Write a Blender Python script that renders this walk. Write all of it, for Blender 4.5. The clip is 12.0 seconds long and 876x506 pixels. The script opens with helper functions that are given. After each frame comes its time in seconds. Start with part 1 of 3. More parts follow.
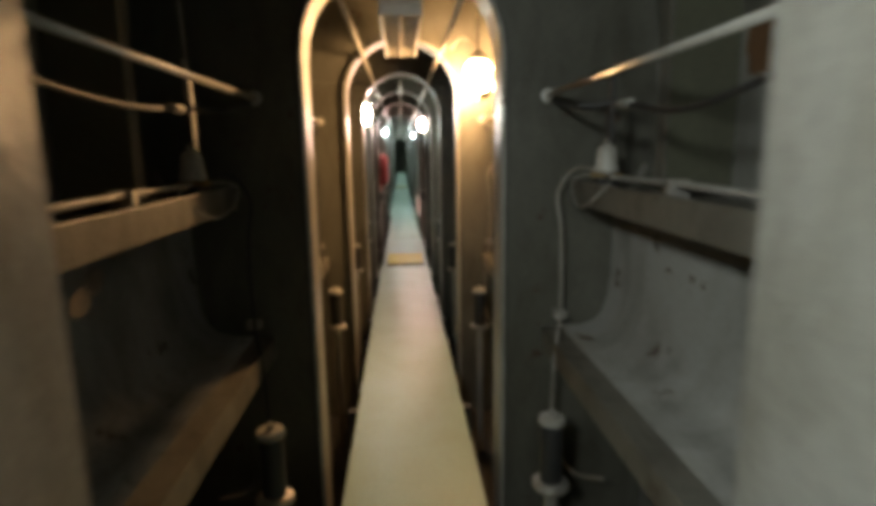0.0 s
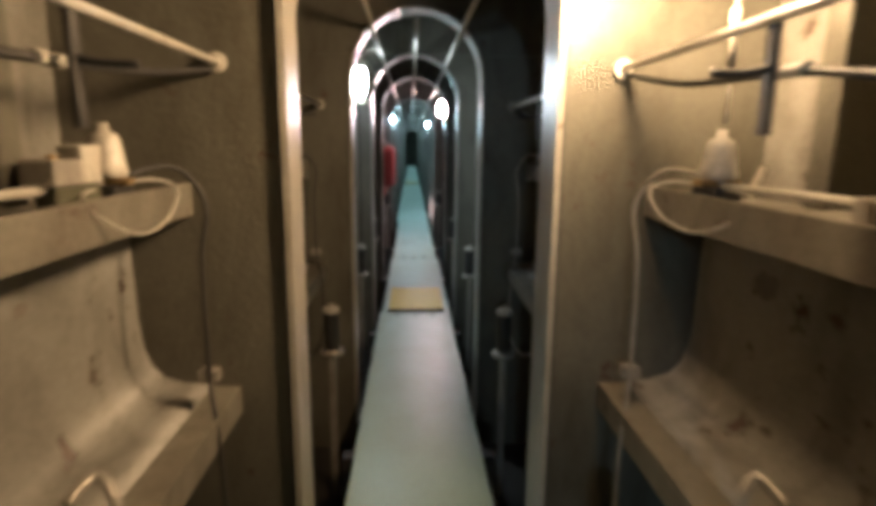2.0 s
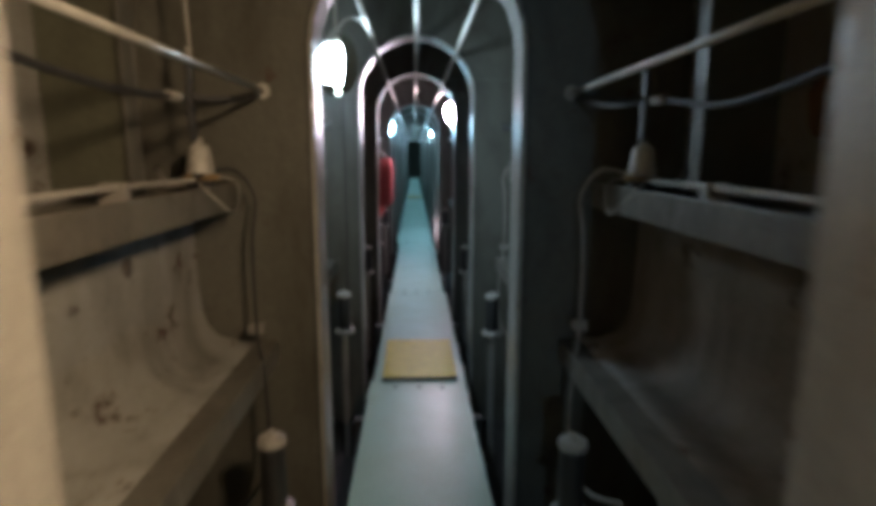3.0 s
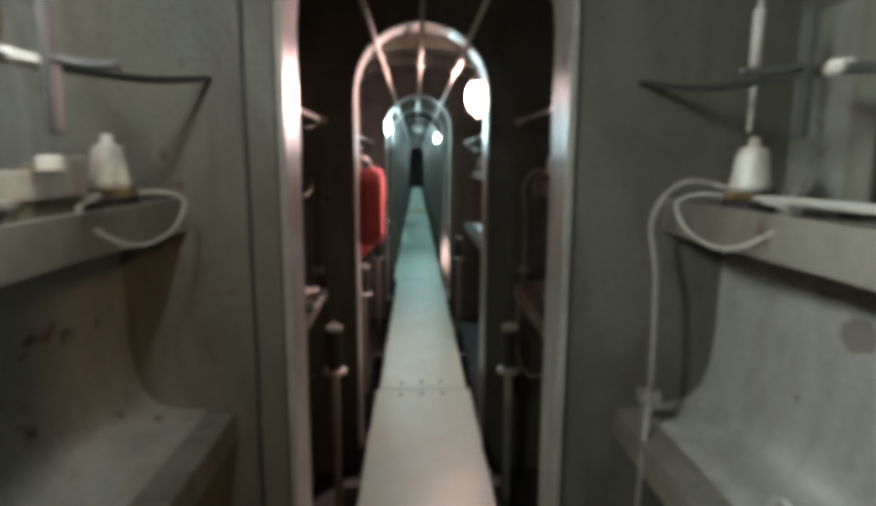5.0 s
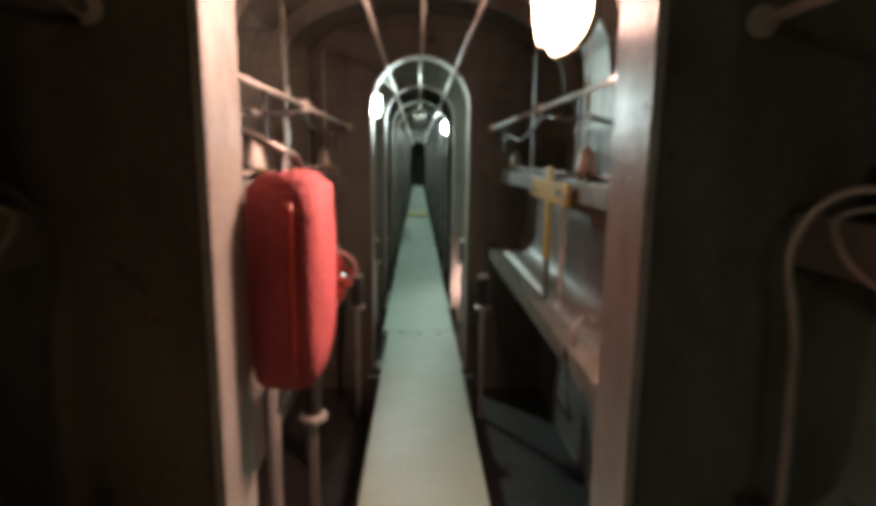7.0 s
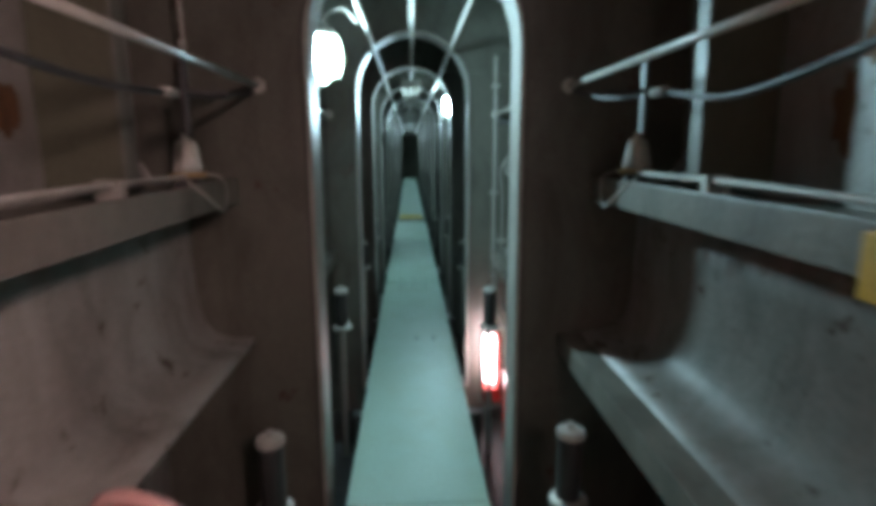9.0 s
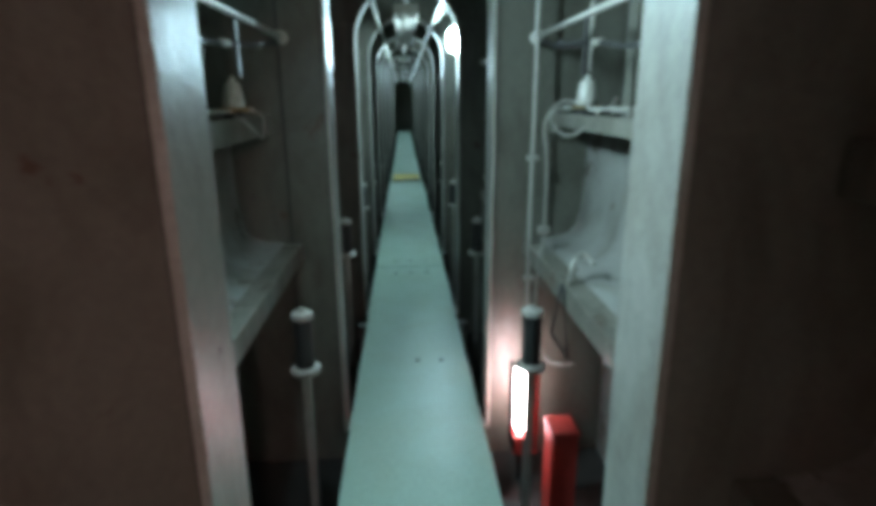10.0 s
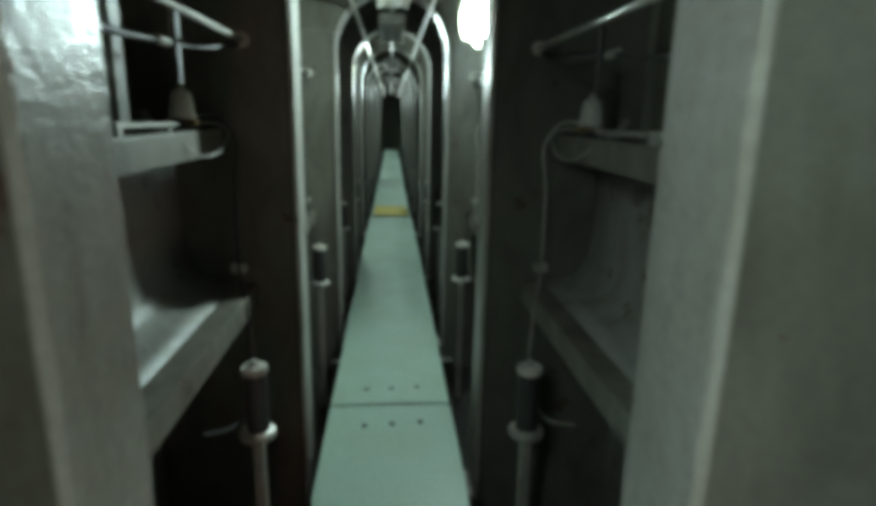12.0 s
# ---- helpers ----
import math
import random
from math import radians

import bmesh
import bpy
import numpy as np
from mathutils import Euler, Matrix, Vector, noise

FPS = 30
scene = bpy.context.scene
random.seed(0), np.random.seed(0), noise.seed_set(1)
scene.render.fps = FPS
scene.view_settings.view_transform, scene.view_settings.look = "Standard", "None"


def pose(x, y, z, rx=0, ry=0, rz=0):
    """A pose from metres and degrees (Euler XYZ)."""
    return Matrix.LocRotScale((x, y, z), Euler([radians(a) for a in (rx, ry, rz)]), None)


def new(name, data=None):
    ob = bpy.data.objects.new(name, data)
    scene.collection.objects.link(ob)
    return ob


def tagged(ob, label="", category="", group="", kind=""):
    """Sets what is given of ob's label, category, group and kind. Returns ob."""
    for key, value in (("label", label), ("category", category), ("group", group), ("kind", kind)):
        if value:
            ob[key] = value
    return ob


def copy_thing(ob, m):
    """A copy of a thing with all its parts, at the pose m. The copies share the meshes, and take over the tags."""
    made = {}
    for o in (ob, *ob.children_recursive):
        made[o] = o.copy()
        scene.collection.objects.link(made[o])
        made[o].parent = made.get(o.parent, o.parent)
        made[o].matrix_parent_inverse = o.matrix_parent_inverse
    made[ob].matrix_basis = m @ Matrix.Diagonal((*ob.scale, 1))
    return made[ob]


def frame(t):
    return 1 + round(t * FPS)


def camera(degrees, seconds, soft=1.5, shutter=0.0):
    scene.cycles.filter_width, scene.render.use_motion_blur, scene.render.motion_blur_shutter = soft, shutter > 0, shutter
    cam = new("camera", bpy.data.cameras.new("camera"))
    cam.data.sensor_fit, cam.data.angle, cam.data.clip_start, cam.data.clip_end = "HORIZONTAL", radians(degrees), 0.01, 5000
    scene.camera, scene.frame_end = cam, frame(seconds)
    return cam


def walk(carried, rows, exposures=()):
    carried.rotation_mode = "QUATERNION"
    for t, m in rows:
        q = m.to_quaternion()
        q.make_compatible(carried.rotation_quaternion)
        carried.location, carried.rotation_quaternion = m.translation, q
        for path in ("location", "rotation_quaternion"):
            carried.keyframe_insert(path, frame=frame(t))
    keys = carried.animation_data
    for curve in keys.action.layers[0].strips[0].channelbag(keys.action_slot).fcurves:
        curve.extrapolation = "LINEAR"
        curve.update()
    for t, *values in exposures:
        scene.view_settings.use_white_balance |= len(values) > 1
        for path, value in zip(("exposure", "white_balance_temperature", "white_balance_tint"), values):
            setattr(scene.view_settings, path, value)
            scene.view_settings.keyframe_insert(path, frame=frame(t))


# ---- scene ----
cam = camera(75.5, 12.0, soft=6.0, shutter=0.5)
# seconds, x, y, z, yaw, pitch, roll
ROWS = [
    (0, -0.017, 0.428, 1.361, -3.74, -10.37, 0.92),
    (0.5, -0.052, 1.033, 1.347, -3.23, -11.23, 0.06),
    (1, -0.031, 1.539, 1.328, -3.21, -11.86, -0.20),
    (1.5, -0.001, 2.114, 1.349, -2.98, -11.58, -0.36),
    (2, -0.033, 2.679, 1.355, -2.68, -11.11, -0.55),
    (2.5, -0.003, 3.249, 1.330, -2.77, -10.38, -0.18),
    (3, -0.018, 3.886, 1.342, -2.40, -9.97, -0.13),
    (3.2, -0.035, 4.162, 1.373, -2.36, -9.85, -0.22),
    (4.8, -0.044, 5.878, 1.363, -2.23, -9.21, -0.31),
    (5, -0.031, 6.104, 1.335, -2.22, -9.19, -0.27),
    (5.5, -0.007, 6.632, 1.366, -1.90, -8.94, -0.01),
    (6, -0.057, 7.232, 1.361, -1.82, -8.96, -0.64),
    (6.5, -0.033, 7.767, 1.339, -1.95, -9.22, -0.68),
    (8.5, -0.011, 10.011, 1.323, -2.51, -10.36, -0.22),
    (9, -0.025, 10.591, 1.345, -2.86, -10.63, 0.27),
    (9.5, 0.013, 11.218, 1.333, -3.16, -12.64, 0.64),
    (10, -0.038, 11.788, 1.304, -3.44, -15.27, 0.38),
    (10.5, -0.018, 12.289, 1.325, -4.03, -18.77, 0.67),
    (11, 0.021, 12.806, 1.335, -4.30, -16.56, -0.05),
    (11.5, 0.002, 13.303, 1.329, -4.14, -13.71, -1.21),
    (12, -0.009, 13.781, 1.307, -4.62, -13.73, -1.14),
]

# the clip's own exposure and white balance: seconds, stops, kelvin, tint
EXPOSURES = [(0.0, 0.15, 7500, 15), (1.0, 0.0, 7700, 13), (1.5, 0.05, 6400, 10), (2.0, 0.0, 5800, 9), (2.5, -0.1, 5300, 7), (3.2, -0.2, 5100, 6), (4.8, 0.15, 6300, 10),
             (5.5, 0.2, 6900, 13), (6.0, 0.3, 7700, 18), (6.7, 0.15, 7900, 19), (8.3, -0.2, 6500, 10), (9.5, 0.15, 5900, 9), (10.5, 0.1, 6500, 12), (11.0, 0.15, 6700, 12), (11.5, 0.2, 7200, 13), (12.0, 0.2, 7400, 13)]
walk(cam, [(t, pose(x, y, z, 90 + pitch, roll, yaw)) for t, x, y, z, yaw, pitch, roll in ROWS], EXPOSURES)

# ---- light ----
world = bpy.data.worlds.new("world")
world.use_nodes = True
world.node_tree.nodes["Background"].inputs[0].default_value = (0.02, 0.025, 0.03, 1)
world.node_tree.nodes["Background"].inputs[1].default_value = 0.1
scene.world = world


# ---- plan ----
Y0, BAY = 2.57, 1.6736          # the first web frame ahead, and the frame spacing
FIRST, LAST = -3, 20            # web frames built
HULL, OPEN, SPRING = 0.95, 0.357, 1.70
ROOF = 2.35
BOTTOM = -0.5


def web_y(n):
    return Y0 + BAY * n


NO_WEB = (5,)                   # one long bay without a web frame


# ---- materials ----
def material(name, rough=0.5, metal=0.0):
    m = bpy.data.materials.new(name)
    m.use_nodes = True
    b = m.node_tree.nodes["Principled BSDF"]
    b.inputs["Roughness"].default_value = rough
    b.inputs["Metallic"].default_value = metal
    return m, m.node_tree, b


def painted(name, base, stain, rough=0.5, metal=0.0, scale=3.0, amount=0.5, bump=0.15, rust=0.0, vary=0.0):
    """Paint with broad stains, fine grain, a little rust and an uneven surface."""
    m, tree, b = material(name, rough, metal)
    nodes, links = tree.nodes, tree.links
    tex = nodes.new("ShaderNodeTexCoord")
    geo = nodes.new("ShaderNodeNewGeometry")
    big = nodes.new("ShaderNodeTexNoise")
    big.inputs["Scale"].default_value = scale
    big.inputs["Detail"].default_value = 5
    big.inputs["Roughness"].default_value = 0.62
    big.inputs["Distortion"].default_value = 0.6
    stretch = nodes.new("ShaderNodeMapping")
    stretch.inputs["Scale"].default_value = (1.6, 1.6, 0.7)
    links.new(geo.outputs["Position"], stretch.inputs[0])
    links.new(stretch.outputs[0], big.inputs["Vector"])
    ramp = nodes.new("ShaderNodeValToRGB")
    ramp.color_ramp.elements[0].position = 0.42
    ramp.color_ramp.elements[1].position = 0.72
    links.new(big.outputs["Fac"], ramp.inputs[0])
    mul = nodes.new("ShaderNodeMath")
    mul.operation = "MULTIPLY"
    mul.inputs[1].default_value = amount
    links.new(ramp.outputs[0], mul.inputs[0])
    mix = nodes.new("ShaderNodeMix")
    mix.data_type = "RGBA"
    mix.inputs["A"].default_value = (*base, 1)
    mix.inputs["B"].default_value = (*stain, 1)
    links.new(mul.outputs[0], mix.inputs["Factor"])
    colour = mix.outputs["Result"]
    fine = nodes.new("ShaderNodeTexNoise")
    fine.inputs["Scale"].default_value = 60
    fine.inputs["Detail"].default_value = 3
    links.new(geo.outputs["Position"], fine.inputs["Vector"])
    grain = nodes.new("ShaderNodeMix")
    grain.data_type = "RGBA"
    grain.blend_type = "OVERLAY"
    grain.inputs["Factor"].default_value = 0.22
    links.new(colour, grain.inputs["A"])
    links.new(fine.outputs["Fac"], grain.inputs["B"])
    colour = grain.outputs["Result"]
    if rust:
        spot = nodes.new("ShaderNodeTexNoise")
        spot.inputs["Scale"].default_value = 7
        spot.inputs["Detail"].default_value = 6
        spot.inputs["Roughness"].default_value = 0.7
        links.new(geo.outputs["Position"], spot.inputs["Vector"])
        edge = nodes.new("ShaderNodeValToRGB")
        edge.color_ramp.elements[0].position = 0.66 - 0.1 * rust
        edge.color_ramp.elements[1].position = 0.70 - 0.1 * rust
        links.new(spot.outputs["Fac"], edge.inputs[0])
        rusty = nodes.new("ShaderNodeMix")
        rusty.data_type = "RGBA"
        rusty.inputs["B"].default_value = (0.075, 0.045, 0.03, 1)
        links.new(edge.outputs[0], rusty.inputs["Factor"])
        links.new(colour, rusty.inputs["A"])
        colour = rusty.outputs["Result"]
    if vary:
        info = nodes.new("ShaderNodeObjectInfo")
        hsv = nodes.new("ShaderNodeHueSaturation")
        span = nodes.new("ShaderNodeMapRange")
        span.inputs["To Min"].default_value = 1 - vary
        span.inputs["To Max"].default_value = 1 + vary
        links.new(info.outputs["Random"], span.inputs[0])
        links.new(span.outputs[0], hsv.inputs["Value"])
        links.new(colour, hsv.inputs["Color"])
        colour = hsv.outputs["Color"]
    links.new(colour, b.inputs["Base Color"])
    lift = nodes.new("ShaderNodeBump")
    lift.inputs["Strength"].default_value = bump
    lift.inputs["Distance"].default_value = 0.02
    add = nodes.new("ShaderNodeMath")
    add.operation = "ADD"
    links.new(big.outputs["Fac"], add.inputs[0])
    links.new(fine.outputs["Fac"], add.inputs[1])
    links.new(add.outputs[0], lift.inputs["Height"])
    links.new(lift.outputs[0], b.inputs["Normal"])
    gloss = nodes.new("ShaderNodeMapRange")
    gloss.inputs["To Min"].default_value = max(0.1, rough - 0.12)
    gloss.inputs["To Max"].default_value = min(1.0, rough + 0.18)
    links.new(big.outputs["Fac"], gloss.inputs[0])
    links.new(gloss.outputs[0], b.inputs["Roughness"])
    return m


def glowing(name, colour, strength):
    m, tree, b = material(name, 0.4)
    b.inputs["Base Color"].default_value = (0.8, 0.8, 0.8, 1)
    b.inputs["Emission Color"].default_value = (*colour, 1)
    b.inputs["Emission Strength"].default_value = strength
    return m


PAINT = painted("grey_ship_paint", (0.129, 0.124, 0.101), (0.0476, 0.0422, 0.0286), 0.38, amount=0.75, rust=0.25)
HULLPAINT = painted("pale_hull_paint", (0.265, 0.258, 0.235), (0.0748, 0.0646, 0.0476), 0.40, scale=2.6, amount=0.7, rust=0.55)
SHELFPAINT = painted("shelf_paint", (0.175, 0.164, 0.136), (0.063, 0.049, 0.035), 0.46, scale=4, amount=0.65, rust=0.4)
OLIVE = painted("olive_paint", (0.09, 0.09, 0.06), (0.045, 0.0413, 0.0263), 0.5, amount=0.5)
COAMING = painted("coaming_paint", (0.336, 0.324, 0.288), (0.176, 0.156, 0.124), 0.32, scale=5, amount=0.7, rust=0.1)
PLANK = painted("walkway_paint", (0.326, 0.451, 0.377), (0.296, 0.348, 0.229), 0.36, scale=2.5, amount=0.4, bump=0.006)
YELLOW = painted("yellow_paint", (0.60, 0.36, 0.03), (0.38, 0.22, 0.03), 0.5, scale=9, amount=0.6)
STEPYELLOW = painted("step_yellow_paint", (0.58, 0.45, 0.035), (0.40, 0.31, 0.05), 0.5, scale=9, amount=0.6)
RED = painted("red_paint", (0.50, 0.05, 0.04), (0.30, 0.04, 0.03), 0.4, scale=9, amount=0.5)
CLOTH = painted("red_cloth", (0.468, 0.081, 0.09), (0.324, 0.045, 0.054), 0.85, scale=12, amount=0.6, bump=0.4)
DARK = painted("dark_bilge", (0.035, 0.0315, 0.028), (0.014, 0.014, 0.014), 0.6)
STEEL = painted("worn_steel", (0.42, 0.40, 0.36), (0.20, 0.17, 0.13), 0.4, 0.5, scale=12, amount=0.6)
BLACK = painted("black_rubber", (0.025, 0.025, 0.025), (0.05, 0.045, 0.04), 0.5, scale=14)
WHITE = painted("white_porcelain", (0.528, 0.512, 0.456), (0.24, 0.2, 0.152), 0.35, scale=16, amount=0.7)
CABLE = painted("pale_cable", (0.413, 0.398, 0.352), (0.262, 0.24, 0.203), 0.5, scale=20)
PIPE = painted("pipe_paint", (0.432, 0.418, 0.374), (0.274, 0.245, 0.202), 0.35, scale=8)
BRASS = painted("dull_brass", (0.35, 0.25, 0.12), (0.16, 0.11, 0.06), 0.4, 0.7, scale=20)
GLOW_WARM = glowing("lamp_glass_warm", (1.0, 0.62, 0.30), 400)
GLOW_DAY = glowing("lamp_glass_neutral", (0.92, 1.0, 0.97), 255)
GLOW_PINK = glowing("lamp_glass_pinkish", (1.0, 0.67, 0.62), 570)
GLOW_COOL = glowing("lamp_glass_cool", (0.62, 0.93, 1.0), 430)
GLOW_AFT = glowing("lamp_glass_dim", (0.76, 0.94, 1.0), 260)
GLOW_FLOOR = glowing("work_light_glass", (1.0, 0.80, 0.80), 50)


# ---- building helpers ----
def mesh_of(name, bm, mat, smooth=False):
    me = bpy.data.meshes.new(name)
    bmesh.ops.recalc_face_normals(bm, faces=bm.faces[:])
    bm.to_mesh(me)
    bm.free()
    me.materials.append(mat)
    if smooth:
        me.polygons.foreach_set("use_smooth", [True] * len(me.polygons))
    return me


def part(name, bm, mat, parent=None, label="", smooth=False):
    ob = new(name, mesh_of(name, bm, mat, smooth))
    ob.parent = parent
    return tagged(ob, label)


def thing(name, label, category, group="", kind="", at=(0, 0, 0), rz=0):
    ob = new(name)
    ob.empty_display_size = 0.1
    ob.matrix_basis = pose(*at, 0, 0, rz)
    return tagged(ob, label, category, group, kind)


def box(lo, hi, bevel=0.0, bm=None):
    bm = bm or bmesh.new()
    made = bmesh.ops.create_cube(bm, size=1)["verts"]
    for v in made:
        v.co = Vector([lo[i] + (v.co[i] + 0.5) * (hi[i] - lo[i]) for i in range(3)])
    if bevel:
        edges = list({e for v in made for e in v.link_edges})
        bmesh.ops.bevel(bm, geom=edges, offset=bevel, segments=2, affect="EDGES", profile=0.6)
    return bm


def tube(points, r, sides=8, bm=None, closed=False):
    """A round bar along a line of points."""
    bm = bm or bmesh.new()
    pts = [Vector(p) for p in points]
    rings = []
    up = Vector((0.12, 0.3, 0.95)).normalized()
    count = len(pts)
    for i, p in enumerate(pts):
        if closed:
            d = pts[(i + 1) % count] - pts[i - 1]
        else:
            d = pts[min(i + 1, count - 1)] - pts[max(i - 1, 0)]
        d.normalize()
        a = d.cross(up)
        if a.length < 0.05:
            a = d.cross(Vector((1, 0, 0)))
        a.normalize()
        b = d.cross(a)
        rings.append([bm.verts.new(p + r * (math.cos(2 * math.pi * k / sides) * a + math.sin(2 * math.pi * k / sides) * b)) for k in range(sides)])
    for i in range(count if closed else count - 1):
        p, q = rings[i], rings[(i + 1) % count]
        for k in range(sides):
            bm.faces.new((p[k], p[(k + 1) % sides], q[(k + 1) % sides], q[k]))
    if not closed:
        bm.faces.new(rings[0])
        bm.faces.new(rings[-1])
    return bm


def smooth_line(points, steps=5):
    """Points on a smooth curve through the points given."""
    pts = [Vector(p) for p in points]
    out = []
    for i in range(len(pts) - 1):
        p0, p1, p2, p3 = pts[max(i - 1, 0)], pts[i], pts[i + 1], pts[min(i + 2, len(pts) - 1)]
        for k in range(steps):
            t = k / steps
            out.append(0.5 * (2 * p1 + (p2 - p0) * t + (2 * p0 - 5 * p1 + 4 * p2 - p3) * t * t + (3 * p1 - p0 - 3 * p2 + p3) * t ** 3))
    out.append(pts[-1])
    return out


def lathe(profile, sides=20, bm=None, at=(0, 0, 0)):
    """A turned body: (radius, height) pairs from bottom to top about the z axis."""
    bm = bm or bmesh.new()
    rings = [[bm.verts.new((at[0] + r * math.cos(2 * math.pi * k / sides), at[1] + r * math.sin(2 * math.pi * k / sides), at[2] + z)) for k in range(sides)] for r, z in profile]
    for p, q in zip(rings, rings[1:]):
        for k in range(sides):
            bm.faces.new((p[k], p[(k + 1) % sides], q[(k + 1) % sides], q[k]))
    bm.faces.new(rings[0])
    bm.faces.new(rings[-1])
    return bm


def prism_y(outline, y0, y1, bm=None):
    """A closed outline in x and z, drawn out along y."""
    bm = bm or bmesh.new()
    a = [bm.verts.new((x, y0, z)) for x, z in outline]
    b = [bm.verts.new((x, y1, z)) for x, z in outline]
    for i in range(len(a)):
        j = (i + 1) % len(a)
        bm.faces.new((a[i], a[j], b[j], b[i]))
    bm.faces.new(a)
    bm.faces.new(b)
    return bm


def opening(grow=0.0, steps=14):
    """The man-hole's outline, from the bottom right, over the arch, to the bottom left."""
    r = OPEN + grow
    line = [(r, -0.32 - grow), (r, SPRING * 0.5)]
    line += [(r * math.cos(math.pi * k / steps), SPRING + r * math.sin(math.pi * k / steps)) for k in range(steps + 1)]
    line += [(-r, SPRING * 0.5), (-r, -0.32 - grow)]
    return line


def section(steps=14, grow=0.0):
    """The hull's outline with its flat sides and arched crown, matching opening() point by point."""
    r = HULL + grow
    line = [(r, BOTTOM - grow), (r, SPRING * 0.5)]
    line += [(r * math.cos(math.pi * k / steps), SPRING + (ROOF + grow - SPRING) * math.sin(math.pi * k / steps) ** 0.8) for k in range(steps + 1)]
    line += [(-r, SPRING * 0.5), (-r, BOTTOM - grow)]
    return line


def band(inner, outer, y0, y1):
    """A plate between two outlines, drawn from y0 to y1 (closed below)."""
    bm = bmesh.new()
    def ring(line, y):
        return [bm.verts.new((x, y, z)) for x, z in line]
    i0, o0, i1, o1 = ring(inner, y0), ring(outer, y0), ring(inner, y1), ring(outer, y1)
    n = len(inner)
    for k in range(n):
        j = (k + 1) % n
        bm.faces.new((i0[k], i0[j], o0[j], o0[k]))
        bm.faces.new((i1[k], i1[j], o1[j], o1[k]))
        bm.faces.new((i0[k], i0[j], i1[j], i1[k]))
        bm.faces.new((o0[k], o0[j], o1[j], o1[k]))
    return bm


# ---- large structure ----
START, END = web_y(FIRST), web_y(LAST)
hull = thing("hull_shell", "pale painted steel hull plating of a narrow arched passage", "hull", kind="structure")
for side in (-1, 1):
    outline = [(side * HULL, BOTTOM), (side * HULL, SPRING), (side * (HULL + 0.03), SPRING), (side * (HULL + 0.03), BOTTOM)]
    part("side_plating", prism_y(outline, START, END), HULLPAINT, hull)
    # the knuckle plate that leans in from the side to the lower ledge
    inner = [(0.80, 1.20), (0.798, 1.0), (0.795, 0.86), (0.787, 0.78), (0.768, 0.72), (0.735, 0.685), (0.68, 0.667), (0.60, 0.663)]
    outer = [(0.60, 0.645), (0.69, 0.649), (0.75, 0.668), (0.785, 0.708), (0.807, 0.775), (0.815, 0.86), (0.818, 1.0), (0.82, 1.20)]
    part("knuckle_plating", prism_y([(side * x, z) for x, z in inner + outer], START, END), HULLPAINT, hull, "", True)
steps = 14
crown_in = [p for p in section()[2:-2]]
crown_out = [p for p in section(grow=0.03)[2:-2]]
part("ceiling", prism_y(crown_in + crown_out[::-1], START, END), PAINT, None)
tagged(bpy.data.objects["ceiling"], "grey arched steel ceiling with stains", "ceiling", kind="structure")
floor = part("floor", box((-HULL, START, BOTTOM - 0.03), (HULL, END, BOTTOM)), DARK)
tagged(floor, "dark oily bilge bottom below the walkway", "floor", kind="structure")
for name, y in (("wall_aft", START - 0.04), ("wall_fore", END)):
    wall = part(name, prism_y(section(grow=0.03), y, y + 0.04), OLIVE)
    tagged(wall, "dark painted steel bulkhead closing the passage", "wall", kind="structure")

# web frames: plate and rounded coaming
first = thing("web_frame", "grey steel web frame with an arched walk-through opening", "frame", "web frames", "structure")
part("web_plate", band(opening(0.006), section(), -0.008, 0.008), PAINT, first)
part("coaming", band(opening(0.0), opening(0.018), -0.03, 0.15), COAMING, first, "worn pale flat bar round the opening")
part("seam", band(opening(0.0185), opening(0.029), -0.0125, -0.0085), DARK, first, "dark open seam beside the flat bar")
for n in range(FIRST, LAST):
    if n == FIRST:
        first.matrix_basis = pose(0, web_y(n), 0)
    else:
        if n not in NO_WEB:
            copy_thing(first, pose(0, web_y(n) + {7: 0.10, -1: -0.05}.get(n, 0), 0))


# ---- walkway ----
walkway = thing("walkway", "narrow pale green painted walkway boards", "walkway", kind="structure")

def board(x, half, y0, y1, top, thick, mat, label=""):
    return part("board", box((x - half, y0, top - thick), (x + half, y1, top), 0.005), mat, walkway, label)


board(0.0, 0.283, START, 7.10, 0.0, 0.045, PLANK)
board(0.01, 0.225, 7.10, 7.80, 0.024, 0.026, STEPYELLOW, "worn yellow step board")
part("front_edge", box((-0.215, 7.094, -0.0), (0.235, 7.0995, 0.022)), DARK, walkway, "dark strip along the front edge")
board(0.01, 0.275, 7.104, 9.30, -0.002, 0.045, PLANK)
board(0.01, 0.258, 9.304, 12.55, 0.0, 0.045, PLANK)
board(-0.01, 0.275, 12.554, 16.16, 0.0, 0.045, PLANK)
board(-0.01, 0.275, 16.176, 21.10, 0.002, 0.045, PLANK)
board(-0.01, 0.225, 21.10, 21.85, 0.026, 0.026, STEPYELLOW, "worn yellow step board")
